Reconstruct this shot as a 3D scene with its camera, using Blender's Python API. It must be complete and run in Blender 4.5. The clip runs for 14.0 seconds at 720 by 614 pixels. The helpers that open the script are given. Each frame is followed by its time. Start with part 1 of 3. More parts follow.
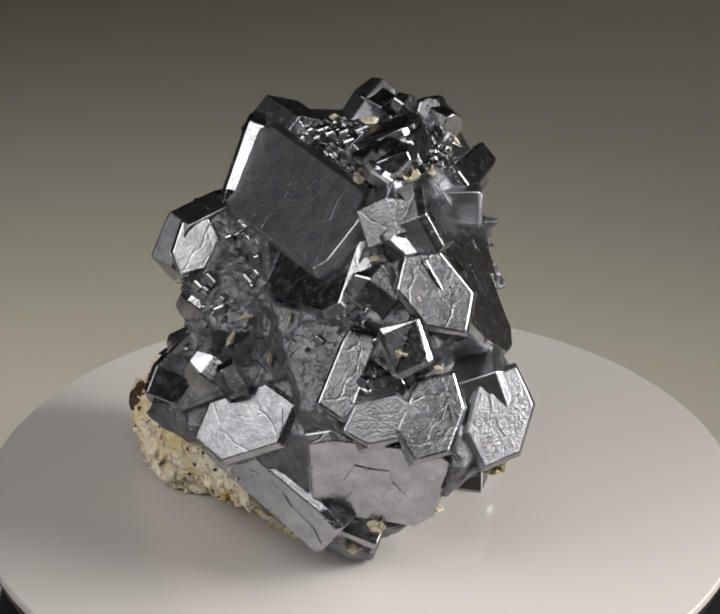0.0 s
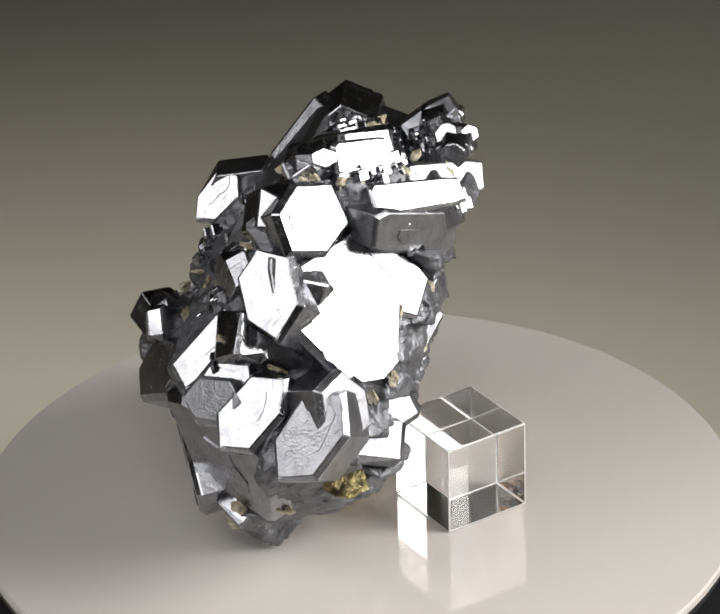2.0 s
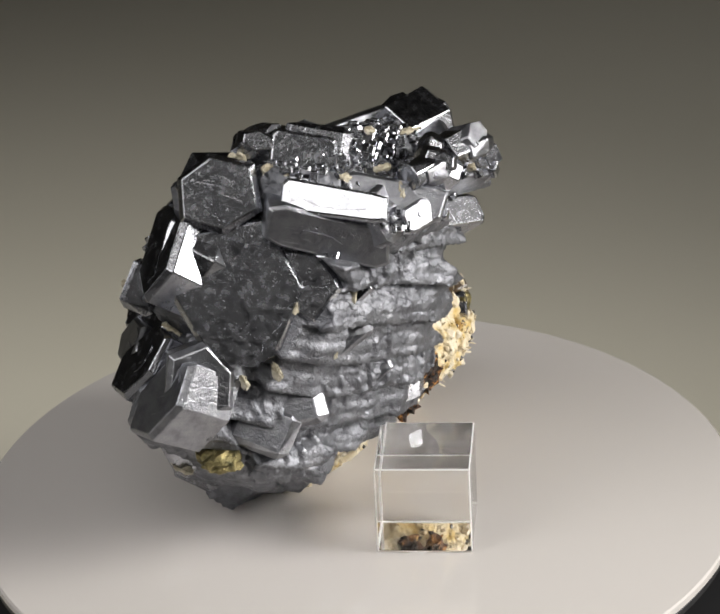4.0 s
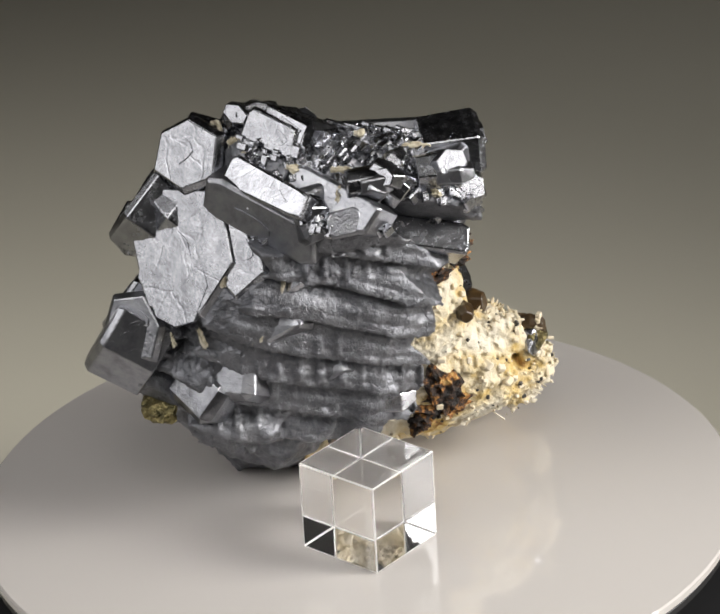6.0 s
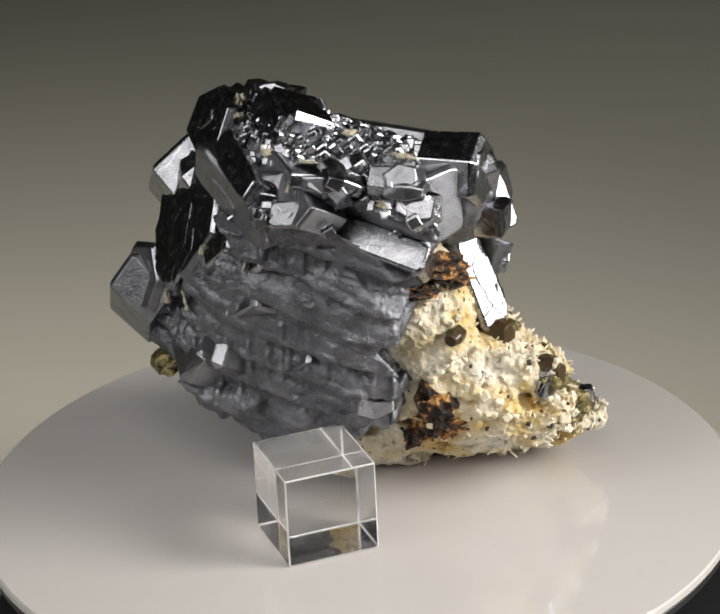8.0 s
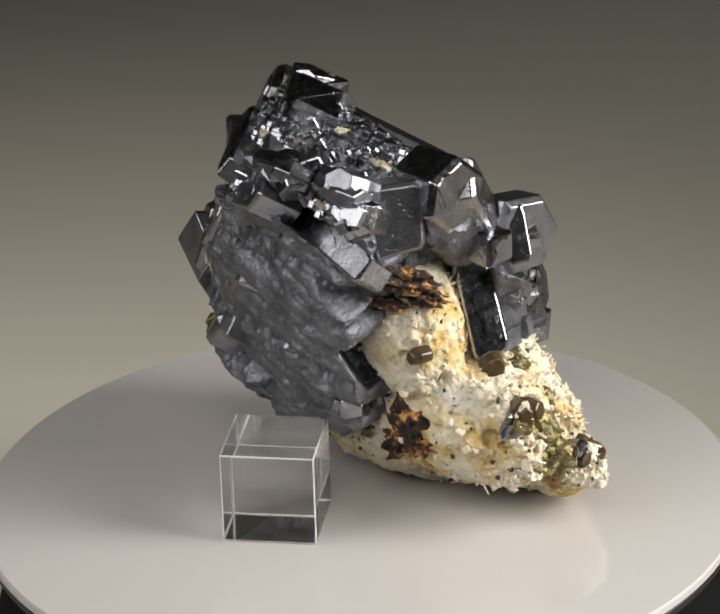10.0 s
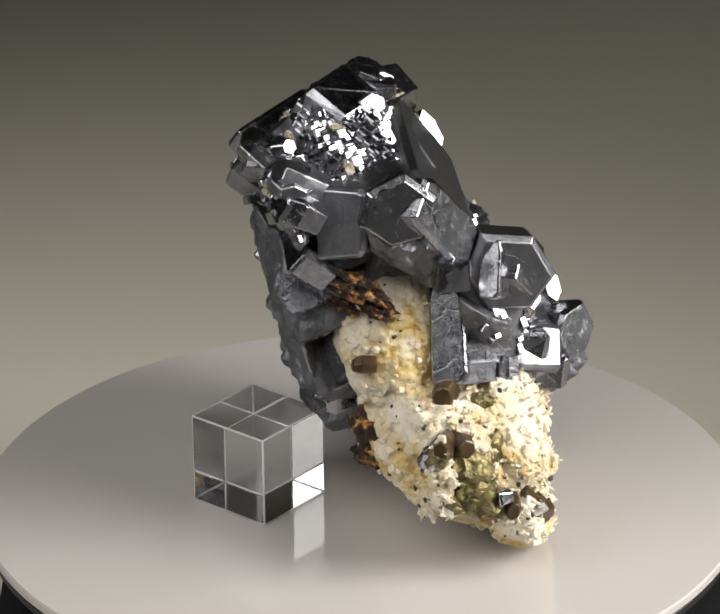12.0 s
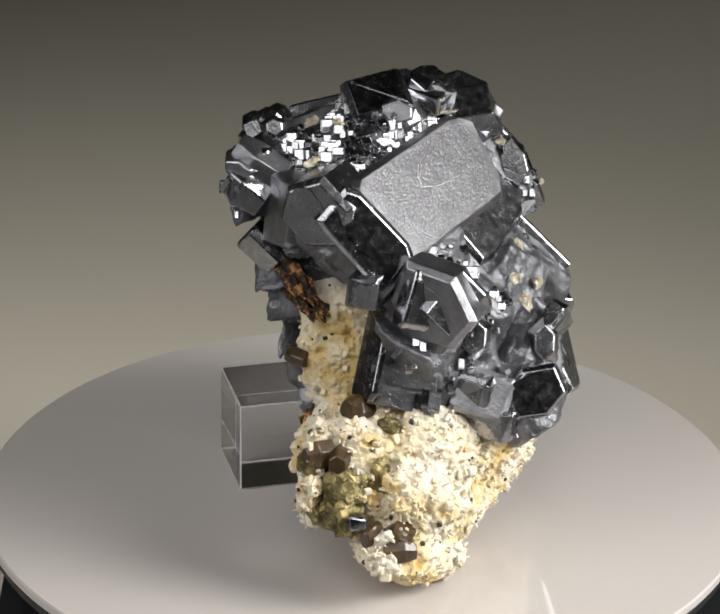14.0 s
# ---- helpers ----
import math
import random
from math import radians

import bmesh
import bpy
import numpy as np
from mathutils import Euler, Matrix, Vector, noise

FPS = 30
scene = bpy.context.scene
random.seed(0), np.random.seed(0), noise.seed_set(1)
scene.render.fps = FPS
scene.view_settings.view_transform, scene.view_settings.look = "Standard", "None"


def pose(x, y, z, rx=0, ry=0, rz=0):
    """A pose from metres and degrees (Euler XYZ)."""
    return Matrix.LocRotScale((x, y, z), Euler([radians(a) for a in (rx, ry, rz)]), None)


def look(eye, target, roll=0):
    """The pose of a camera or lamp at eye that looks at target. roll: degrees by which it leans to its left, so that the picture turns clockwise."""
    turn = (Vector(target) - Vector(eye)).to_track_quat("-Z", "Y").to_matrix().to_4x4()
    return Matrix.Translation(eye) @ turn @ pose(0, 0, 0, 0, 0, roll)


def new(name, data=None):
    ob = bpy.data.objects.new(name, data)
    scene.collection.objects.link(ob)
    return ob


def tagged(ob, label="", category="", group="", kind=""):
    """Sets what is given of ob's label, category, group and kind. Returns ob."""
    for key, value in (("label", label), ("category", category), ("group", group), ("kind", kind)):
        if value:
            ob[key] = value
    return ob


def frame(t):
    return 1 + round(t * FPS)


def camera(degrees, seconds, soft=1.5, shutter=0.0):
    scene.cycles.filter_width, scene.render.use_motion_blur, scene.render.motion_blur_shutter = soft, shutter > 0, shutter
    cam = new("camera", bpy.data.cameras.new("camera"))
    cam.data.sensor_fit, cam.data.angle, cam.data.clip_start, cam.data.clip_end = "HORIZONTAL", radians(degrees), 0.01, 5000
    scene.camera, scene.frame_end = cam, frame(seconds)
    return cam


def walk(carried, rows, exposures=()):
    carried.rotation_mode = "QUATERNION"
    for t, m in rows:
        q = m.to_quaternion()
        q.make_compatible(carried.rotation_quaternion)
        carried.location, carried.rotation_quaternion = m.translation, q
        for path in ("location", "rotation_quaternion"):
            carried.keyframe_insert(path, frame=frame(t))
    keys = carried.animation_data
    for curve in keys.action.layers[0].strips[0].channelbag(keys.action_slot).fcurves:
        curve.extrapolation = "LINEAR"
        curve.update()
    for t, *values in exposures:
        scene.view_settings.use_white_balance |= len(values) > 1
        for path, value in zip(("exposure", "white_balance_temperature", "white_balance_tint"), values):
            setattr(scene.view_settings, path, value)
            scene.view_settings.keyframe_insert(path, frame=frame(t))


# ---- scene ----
# ---------------------------------------------------------------- camera
cam = camera(12.18, 14.0, soft=1.9)
VIEW = look((0.0, -0.638, 0.3604), (0.00035, -0.0121, 0.05040), roll=-0.80)
walk(cam, [(0.0, VIEW), (14.0, VIEW)])

# ---------------------------------------------------------------- light
world = bpy.data.worlds.new("studio_air")
scene.world = world
world.use_nodes = True
world.node_tree.nodes["Background"].inputs["Color"].default_value = (0.9, 0.92, 1.0, 1)
world.node_tree.nodes["Background"].inputs["Strength"].default_value = 0.03
scene.view_settings.exposure = 0.0


def softbox(name, eye, target, wide, high, watts, spread, colour=(1, 0.97, 0.93)):
    lamp = bpy.data.lights.new(name, "AREA")
    lamp.shape, lamp.size, lamp.size_y = "RECTANGLE", wide, high
    lamp.energy, lamp.color, lamp.spread = watts, colour, radians(spread)
    ob = new(name, lamp)
    ob.matrix_world = look(eye, target)
    return ob


softbox("softbox_left", (-0.42, -0.36, 0.33), (-0.03, -0.15, -0.01), 0.78, 0.72, 0.95, 62, (1, 0.98, 0.96))
softbox("softbox_right", (0.41, -0.13, 0.24), (-0.01, -0.09, 0.01), 0.26, 0.32, 0.95, 69)
softbox("softbox_top", (-0.04, -0.56, 0.74), (0, -0.02, 0.03), 0.5, 0.4, 0.2, 44)

# ---------------------------------------------------------------- materials


def material(name, colour, rough=0.5, metal=0.0, **more):
    m = bpy.data.materials.new(name)
    m.use_nodes = True
    b = m.node_tree.nodes["Principled BSDF"]
    b.inputs["Base Color"].default_value = (*colour, 1)
    b.inputs["Roughness"].default_value = rough
    b.inputs["Metallic"].default_value = metal
    for key, value in more.items():
        b.inputs[key.replace("_", " ")].default_value = value
    return m


def wire(m, kind, **values):
    n = m.node_tree.nodes.new(kind)
    for key, value in values.items():
        if key in n.inputs:
            n.inputs[key].default_value = value
    return n


def relief(m, layers, strength=0.5):
    """Bump from noise layers (scale in 1/m, height in metres)."""
    tree = m.node_tree
    bsdf = tree.nodes["Principled BSDF"]
    coords = wire(m, "ShaderNodeTexCoord")
    last = None
    for scale, height in layers:
        tex = wire(m, "ShaderNodeTexNoise", Scale=scale, Detail=3.0, Roughness=0.6)
        tree.links.new(coords.outputs["Object"], tex.inputs["Vector"])
        bump = wire(m, "ShaderNodeBump", Strength=strength, Distance=height)
        tree.links.new(tex.outputs["Fac"], bump.inputs["Height"])
        if last:
            tree.links.new(last.outputs["Normal"], bump.inputs["Normal"])
        last = bump
    tree.links.new(last.outputs["Normal"], bsdf.inputs["Normal"])
    return coords


def terraces(m, coords, scale, height, crack):
    """Growth steps with sharp edges, and fine cracks, as further bump."""
    tree = m.node_tree
    bsdf = tree.nodes["Principled BSDF"]
    warp = wire(m, "ShaderNodeTexNoise", Scale=scale * 1.3, Detail=2.0)
    mix = wire(m, "ShaderNodeVectorMath")
    mix.operation = "MULTIPLY_ADD"
    mix.inputs[1].default_value = (0.004, 0.004, 0.004)
    tree.links.new(coords.outputs["Object"], warp.inputs["Vector"])
    tree.links.new(warp.outputs["Color"], mix.inputs[0])
    tree.links.new(coords.outputs["Object"], mix.inputs[2])
    last = bsdf.inputs["Normal"].links[0].from_socket
    cell = wire(m, "ShaderNodeTexVoronoi", Scale=scale)
    edge = wire(m, "ShaderNodeTexVoronoi", Scale=scale * 0.6)
    edge.feature = "DISTANCE_TO_EDGE"
    limit = wire(m, "ShaderNodeMapRange")
    limit.inputs["From Max"].default_value = 0.03
    for tex in (cell, edge):
        tree.links.new(mix.outputs["Vector"], tex.inputs["Vector"])
    tree.links.new(edge.outputs["Distance"], limit.inputs["Value"])
    for socket, deep in ((cell.outputs["Color"], height), (limit.outputs["Result"], crack)):
        bump = wire(m, "ShaderNodeBump", Strength=0.6, Distance=deep)
        tree.links.new(socket, bump.inputs["Height"])
        tree.links.new(last, bump.inputs["Normal"])
        last = bump.outputs["Normal"]
    tree.links.new(last, bsdf.inputs["Normal"])


def mottle(m, coords, scale, stops, socket="Base Color", detail=4.0):
    """A noise-driven ramp of colours (position, colour) into one socket."""
    tree = m.node_tree
    tex = wire(m, "ShaderNodeTexNoise", Scale=scale, Detail=detail, Roughness=0.62)
    tree.links.new(coords.outputs["Object"], tex.inputs["Vector"])
    ramp = tree.nodes.new("ShaderNodeValToRGB")
    while len(ramp.color_ramp.elements) < len(stops):
        ramp.color_ramp.elements.new(0.5)
    for e, (at, colour) in zip(ramp.color_ramp.elements, stops):
        e.position, e.color = at, (*colour, 1)
    tree.links.new(tex.outputs["Fac"], ramp.inputs["Fac"])
    tree.links.new(ramp.outputs["Color"], tree.nodes["Principled BSDF"].inputs[socket])
    return ramp


GALENA = material("lead_grey_metal", (0.38, 0.385, 0.41), 0.33, 1.0)
at = relief(GALENA, ((260, 0.00010), (1300, 0.00007), (3600, 0.00003)), 0.4)
mottle(GALENA, at, 190, ((0.3, (0.24, 0.243, 0.262)), (0.5, (0.34, 0.345, 0.37)), (0.75, (0.43, 0.435, 0.46))))
mottle(GALENA, at, 520, ((0.3, (0.17, 0.17, 0.17)), (0.7, (0.31, 0.31, 0.31))), "Roughness")
terraces(GALENA, at, 140, 0.00006, 0.00003)
PITTED = material("pitted_lead_grey_metal", (0.40, 0.405, 0.43), 0.32, 1.0)
at = relief(PITTED, ((900, 0.00012), (1700, 0.00022), (3600, 0.0001)), 0.45)
mottle(PITTED, at, 260, ((0.3, (0.22, 0.223, 0.242)), (0.5, (0.32, 0.325, 0.35)), (0.75, (0.39, 0.395, 0.415))))
terraces(PITTED, at, 300, 0.00006, 0.00004)
SPECK = material("dark_grain", (0.03, 0.028, 0.025), 0.4)
ROUGH = material("rough_lead_grey_metal", (0.25, 0.25, 0.27), 0.5, 1.0)
at = relief(ROUGH, ((420, 0.0006), (1300, 0.0005), (3600, 0.00015)), 0.6)
mottle(ROUGH, at, 200, ((0.32, (0.13, 0.133, 0.146)), (0.52, (0.2, 0.204, 0.222)), (0.75, (0.28, 0.285, 0.305))))
mottle(ROUGH, at, 380, ((0.3, (0.38, 0.38, 0.38)), (0.7, (0.6, 0.6, 0.6))), "Roughness")
terraces(ROUGH, at, 420, 0.0008, 0.0006)
CREAM = material("cream_matrix", (0.62, 0.5, 0.3), 0.85)
at = relief(CREAM, ((500, 0.0006), (2200, 0.0003)), 0.8)
mottle(CREAM, at, 75, ((0.31, (0.24, 0.11, 0.025)), (0.38, (0.56, 0.40, 0.14)), (0.45, (0.60, 0.50, 0.31)), (0.54, (0.67, 0.61, 0.48)), (0.72, (0.69, 0.66, 0.58))), detail=6)
VEIN = material("cream_vein", (0.7, 0.62, 0.45), 0.75)
at = relief(VEIN, ((700, 0.0005), (2400, 0.0003)), 0.8)
mottle(VEIN, at, 260, ((0.35, (0.22, 0.19, 0.13)), (0.52, (0.55, 0.5, 0.38)), (0.7, (0.74, 0.71, 0.62))), detail=6)
QUARTZ = material("cream_quartz", (0.78, 0.68, 0.48), 0.45)
at = relief(QUARTZ, ((900, 0.0002),), 0.5)
mottle(QUARTZ, at, 90, ((0.3, (0.66, 0.48, 0.23)), (0.45, (0.68, 0.59, 0.43)), (0.65, (0.68, 0.62, 0.51))))
BROWN = material("brown_crystal", (0.10, 0.05, 0.02), 0.28)
at = relief(BROWN, ((600, 0.0003),), 0.6)
mottle(BROWN, at, 180, ((0.3, (0.018, 0.011, 0.006)), (0.6, (0.07, 0.042, 0.016)), (0.8, (0.17, 0.1, 0.03))))
RUST = material("rust", (0.2, 0.08, 0.02), 0.7)
at = relief(RUST, ((500, 0.0012), (1600, 0.0006)), 1.0)
mottle(RUST, at, 420, ((0.42, (0.01, 0.007, 0.006)), (0.52, (0.05, 0.022, 0.009)), (0.58, (0.36, 0.15, 0.03)), (0.7, (0.6, 0.42, 0.16))), detail=7)
OLIVE = material("olive_metal", (0.2, 0.18, 0.08), 0.35, 0.75)
at = relief(OLIVE, ((500, 0.0009), (1500, 0.0004)), 0.9)
mottle(OLIVE, at, 220, ((0.35, (0.05, 0.045, 0.02)), (0.55, (0.24, 0.2, 0.09)), (0.75, (0.42, 0.34, 0.16))))
PLATE = material("white_acrylic", (0.48, 0.455, 0.435), 0.1, IOR=1.75)
at = relief(PLATE, ((900, 0.00001),), 0.2)
mottle(PLATE, at, 35, ((0.3, (0.035, 0.035, 0.035)), (0.7, (0.075, 0.075, 0.075))), "Roughness")
PAPER = material("olive_grey_paper", (0.49, 0.465, 0.385), 0.9)
at = relief(PAPER, ((1500, 0.0001),), 0.3)
mottle(PAPER, at, 3, ((0.3, (0.475, 0.45, 0.37)), (0.7, (0.505, 0.48, 0.4))))
FROST = material("ground_glass_edge", (1, 1, 1), 0.35, Transmission_Weight=0.55, IOR=1.5)
TABLETOP = material("unseen_dark_table", (0.14, 0.135, 0.13), 0.6)
ROOM = material("unseen_dark_wall", (0.015, 0.015, 0.015), 0.9)
BLACK = material("black_plastic", (0.012, 0.012, 0.013), 0.45)
GLASS = material("clear_glass", (1, 1, 1), 0.0, Transmission_Weight=1.0, IOR=1.5)


def part(name, bm, mat, parent=None, label=""):
    me = bpy.data.meshes.new(name)
    bm.to_mesh(me)
    bm.free()
    me.materials.append(mat)
    ob = new(name, me)
    ob.parent = parent
    if label:
        ob["label"] = label
    return ob


MM = 0.001


def chamfer_box(a, b, c, cut=0.2):
    """Half sizes a, b, c; every edge cut off by a share of the half size."""
    k = 1 - cut
    bm = bmesh.new()
    for sx in (-1, 1):
        for sy in (-1, 1):
            for sz in (-1, 1):
                bm.verts.new((sx * a, sy * b * k, sz * c * k))
                bm.verts.new((sx * a * k, sy * b, sz * c * k))
                bm.verts.new((sx * a * k, sy * b * k, sz * c))
    return hull(bm)


def hull(bm):
    made = bmesh.ops.convex_hull(bm, input=bm.verts)
    junk = [e for e in made["geom_interior"] + made["geom_unused"] if isinstance(e, bmesh.types.BMVert)]
    if junk:
        bmesh.ops.delete(bm, geom=list(set(junk)), context="VERTS")
    bmesh.ops.dissolve_limit(bm, angle_limit=radians(2.5), verts=bm.verts, edges=bm.edges)
    return bm


# ---------------------------------------------------------------- the stage
def stage():
    # paper sweep: flat behind the turntable, rising far behind it and closed round the camera
    bm = bmesh.new()
    profile = [(-0.10, -0.05)]
    profile += [(0.55 + 0.35 * math.sin(radians(a)), 0.30 - 0.35 * math.cos(radians(a))) for a in range(0, 91, 6)]
    profile += [(0.90, 1.5)]
    rows = [[bm.verts.new((x, y, z)) for y, z in profile] for x in (-1.5, 1.5)]
    for i in range(len(profile) - 1):
        bm.faces.new((rows[0][i], rows[0][i + 1], rows[1][i + 1], rows[1][i]))
    sweep = part("backdrop", bm, PAPER)
    tagged(sweep, "olive-grey matte paper sweep behind the turntable", "backdrop", kind="structure")
    for face in sweep.data.polygons:
        face.use_smooth = True
    # out-of-view slab, added so the crystals reflect a dark foreground
    bm = bmesh.new()
    bmesh.ops.create_cube(bm, size=1, matrix=Matrix.Translation((0, -0.2, -0.071)) @ Matrix.Diagonal((3, 2.8, 0.04, 1)))
    tagged(part("unseen_floor_table", bm, TABLETOP), "unseen dark table top under the paper sweep, added for the metal to reflect", "table", kind="structure")
    # unseen box added round the stage; its near-black inside darkens the metal's reflections
    bm = bmesh.new()
    bmesh.ops.create_cube(bm, size=1, matrix=Matrix.Translation((0, -0.2, 0.65)) @ Matrix.Diagonal((3.1, 2.9, 1.8, 1)))
    bmesh.ops.reverse_faces(bm, faces=bm.faces)
    room = part("unseen_wall_studio", bm, ROOM)
    tagged(room, "unseen dark walls added round the turntable to keep reflections dark", "wall", kind="structure")


def disc(radius, top, thick, bevel, steps=128):
    bm = bmesh.new()
    rings = []
    for r, z in ((radius - bevel, top), (radius, top - bevel), (radius, top - thick + bevel), (radius - bevel, top - thick)):
        rings.append([bm.verts.new((r * math.cos(i * math.tau / steps), r * math.sin(i * math.tau / steps), z)) for i in range(steps)])
    for a, b in zip(rings, rings[1:]):
        for i in range(steps):
            bm.faces.new((b[i], b[(i + 1) % steps], a[(i + 1) % steps], a[i]))
    bm.faces.new(rings[0])
    bm.faces.new(rings[-1][::-1])
    return bm


def turntable():
    table = new("turntable")
    tagged(table, "turning display plate of glossy white acrylic", "turntable")
    bm = disc(0.0822, 0.0, 0.0022, 0.0004)
    part("plate", bm, PLATE, table)
    bm = disc(0.0815, -0.0026, 0.0022, 0.0004)
    part("carrier", bm, BLACK, table, "black plastic carrier disc")
    base = new("motor_housing")
    tagged(base, "black plastic motor housing under the turning plate", "motor housing")
    bm = chamfer_box(0.086, 0.045, 0.0185, 0.06)
    bmesh.ops.translate(bm, vec=(0.009, -0.033, -0.0295), verts=bm.verts)
    part("shell", bm, BLACK, base)
    bm = disc(0.03, -0.0042, 0.008, 0.0004, 48)
    part("hub", bm, BLACK, base)
    return table


def glass_cube():
    cube = new("glass_cube")
    tagged(cube, "clear polished glass scale cube standing on the plate", "glass cube")
    bm = bmesh.new()
    bmesh.ops.create_cube(bm, size=0.02, matrix=Matrix.Translation((0, 0, 0.0102)))
    bmesh.ops.bevel(bm, geom=bm.edges, offset=0.0003, segments=2, affect="EDGES", profile=0.6)
    glass = part("glass", bm, GLASS, cube)
    glass.data.materials.append(FROST)
    for face in glass.data.polygons:
        face.material_index = int(face.area < 0.0001)
    return cube


stage()
TABLE = turntable()
CUBE = glass_cube()

# ---------------------------------------------------------------- the specimen
SPECIMEN = new("mineral_specimen")
tagged(SPECIMEN, "lead-grey metallic crystal cluster on cream and rusty matrix", "mineral specimen")



# -- fields and meshes
def lattice(p, size, seed):
    """One random number from 0 to 1 for each cell of a lattice."""
    i = np.floor(p / size).astype(np.int64)
    k = (i[..., 0] * 73856093) ^ (i[..., 1] * 19349663) ^ (i[..., 2] * 83492791) ^ (seed * 2654435761)
    k = (k ^ (k >> 13)) * 1274126177
    return ((k ^ (k >> 16)) & 65535) / 65535.0


def value_noise(p, size, seed):
    q = p / size
    i = np.floor(q)
    f = q - i
    f = f * f * (3 - 2 * f)
    total = 0
    for dx in (0, 1):
        for dy in (0, 1):
            for dz in (0, 1):
                w = (f[..., 0] if dx else 1 - f[..., 0]) * (f[..., 1] if dy else 1 - f[..., 1]) * (f[..., 2] if dz else 1 - f[..., 2])
                total = total + w * lattice(i + np.array((dx, dy, dz)) + 0.5, 1.0, seed)
    return total


def turn3(rx, ry, rz):
    return np.array(Euler((radians(rx), radians(ry), radians(rz))).to_matrix())


def lump(x, y, z, rx, ry, rz, a, b, c):
    """A field for a block with cut edges: negative inside, in millimetres."""
    r, s, o = turn3(rx, ry, rz), np.array((a, b, c)), np.array((x, y, z))

    def field(p):
        q = np.abs((p - o) @ r)
        d = (q - s).max(-1)
        for i, j in ((0, 1), (0, 2), (1, 2)):
            k = 1 / math.hypot(1 / s[i], 1 / s[j])
            d = np.maximum(d, (q[..., i] / s[i] + q[..., j] / s[j] - 1.6) * k)
        return d
    return field


def rock(x, y, z, rx, ry, rz, a, b, c):
    """A field for a rounded lump of matrix."""
    r, s, o = turn3(rx, ry, rz), np.array((a, b, c)), np.array((x, y, z))

    def field(p):
        q = np.abs((p - o) @ r) / s
        return ((q ** 2.5).sum(-1) ** 0.4 - 1) * s.min()
    return field


def net(field, low, high, step):
    """The skin of a field's inside, as one quad mesh in metres."""
    axes = [np.arange(l, h, step) for l, h in zip(low, high)]
    grid = np.stack(np.meshgrid(*axes, indexing="ij"), -1)
    g = np.concatenate([field(part_) for part_ in np.array_split(grid, 12)])
    n = np.array(g.shape)
    c = n - 1
    total, count = np.zeros((*c, 3)), np.zeros(c)
    corner = [(i, j, k) for i in (0, 1) for j in (0, 1) for k in (0, 1)]
    for a in corner:
        for ax in range(3):
            if a[ax]:
                continue
            b = list(a)
            b[ax] = 1
            ga = g[a[0]:a[0] + c[0], a[1]:a[1] + c[1], a[2]:a[2] + c[2]]
            gb = g[b[0]:b[0] + c[0], b[1]:b[1] + c[1], b[2]:b[2] + c[2]]
            m = (ga < 0) != (gb < 0)
            t = np.where(m, ga / np.where(m, ga - gb, 1), 0)
            for k in range(3):
                total[..., k] += np.where(m, a[k] + (t if k == ax else 0), 0)
            count += m
    live = count > 0
    number = np.full(c, -1)
    number[live] = np.arange(live.sum())
    base = np.argwhere(live)
    verts = (base + total[live] / count[live][:, None]) * step + np.array([a[0] for a in axes])
    faces = []
    for ax in range(3):
        u, v = (ax + 1) % 3, (ax + 2) % 3
        lo = [slice(None)] * 3
        hi = [slice(None)] * 3
        lo[ax], hi[ax] = slice(0, -1), slice(1, None)
        sa, sb = g[tuple(lo)] < 0, g[tuple(hi)] < 0
        e = np.argwhere(sa != sb)
        e = e[(e[:, u] > 0) & (e[:, v] > 0) & (e[:, u] < c[u]) & (e[:, v] < c[v])]
        out = sa[tuple(e.T)]
        du, dv = np.eye(3, dtype=int)[u], np.eye(3, dtype=int)[v]
        quad = np.stack([number[tuple((e - o).T)] for o in (du + dv, dv, 0 * du, du)], 1)
        quad = np.where(out[:, None], quad, quad[:, ::-1])
        faces.append(quad)
    faces = np.concatenate(faces)
    return verts * MM, faces[(faces >= 0).all(1)]


def skin(name, verts, faces, mat, label="", smooth=False, kind=""):
    me = bpy.data.meshes.new(name)
    me.from_pydata(verts.tolist(), [], faces.tolist())
    me.materials.append(mat)
    if smooth:
        me.polygons.foreach_set("use_smooth", np.ones(len(me.polygons), bool))
    ob = new(name, me)
    ob.parent = SPECIMEN
    return tagged(ob, label, kind=kind)


def centres(verts, faces):
    p = verts[faces]
    n = np.cross(p[:, 2] - p[:, 0], p[:, 3] - p[:, 1])
    return p.mean(1), n / np.maximum(np.linalg.norm(n, axis=1, keepdims=True), 1e-12)


def scatter(name, shape, spots, turns, sizes, mat, label):
    """Many small copies of one shape (corners, faces) joined into one mesh."""
    corners, sides = shape
    verts = np.einsum("nij,nkj->nki", turns, corners[None] * sizes[:, None]) + spots[:, None]
    me = bpy.data.meshes.new(name)
    k = len(corners)
    every = [tuple(i * k + v for v in side) for i in range(len(spots)) for side in sides]
    me.from_pydata(verts.reshape(-1, 3).tolist(), [], every)
    me.materials.append(mat)
    ob = new(name, me)
    ob.parent = SPECIMEN
    return tagged(ob, label, kind="stuff")


def shape_of(bm):
    bm.verts.ensure_lookup_table()
    bmesh.ops.recalc_face_normals(bm, faces=bm.faces)
    out = np.array([v.co for v in bm.verts]), [[v.index for v in f.verts] for f in bm.faces]
    bm.free()
    return out


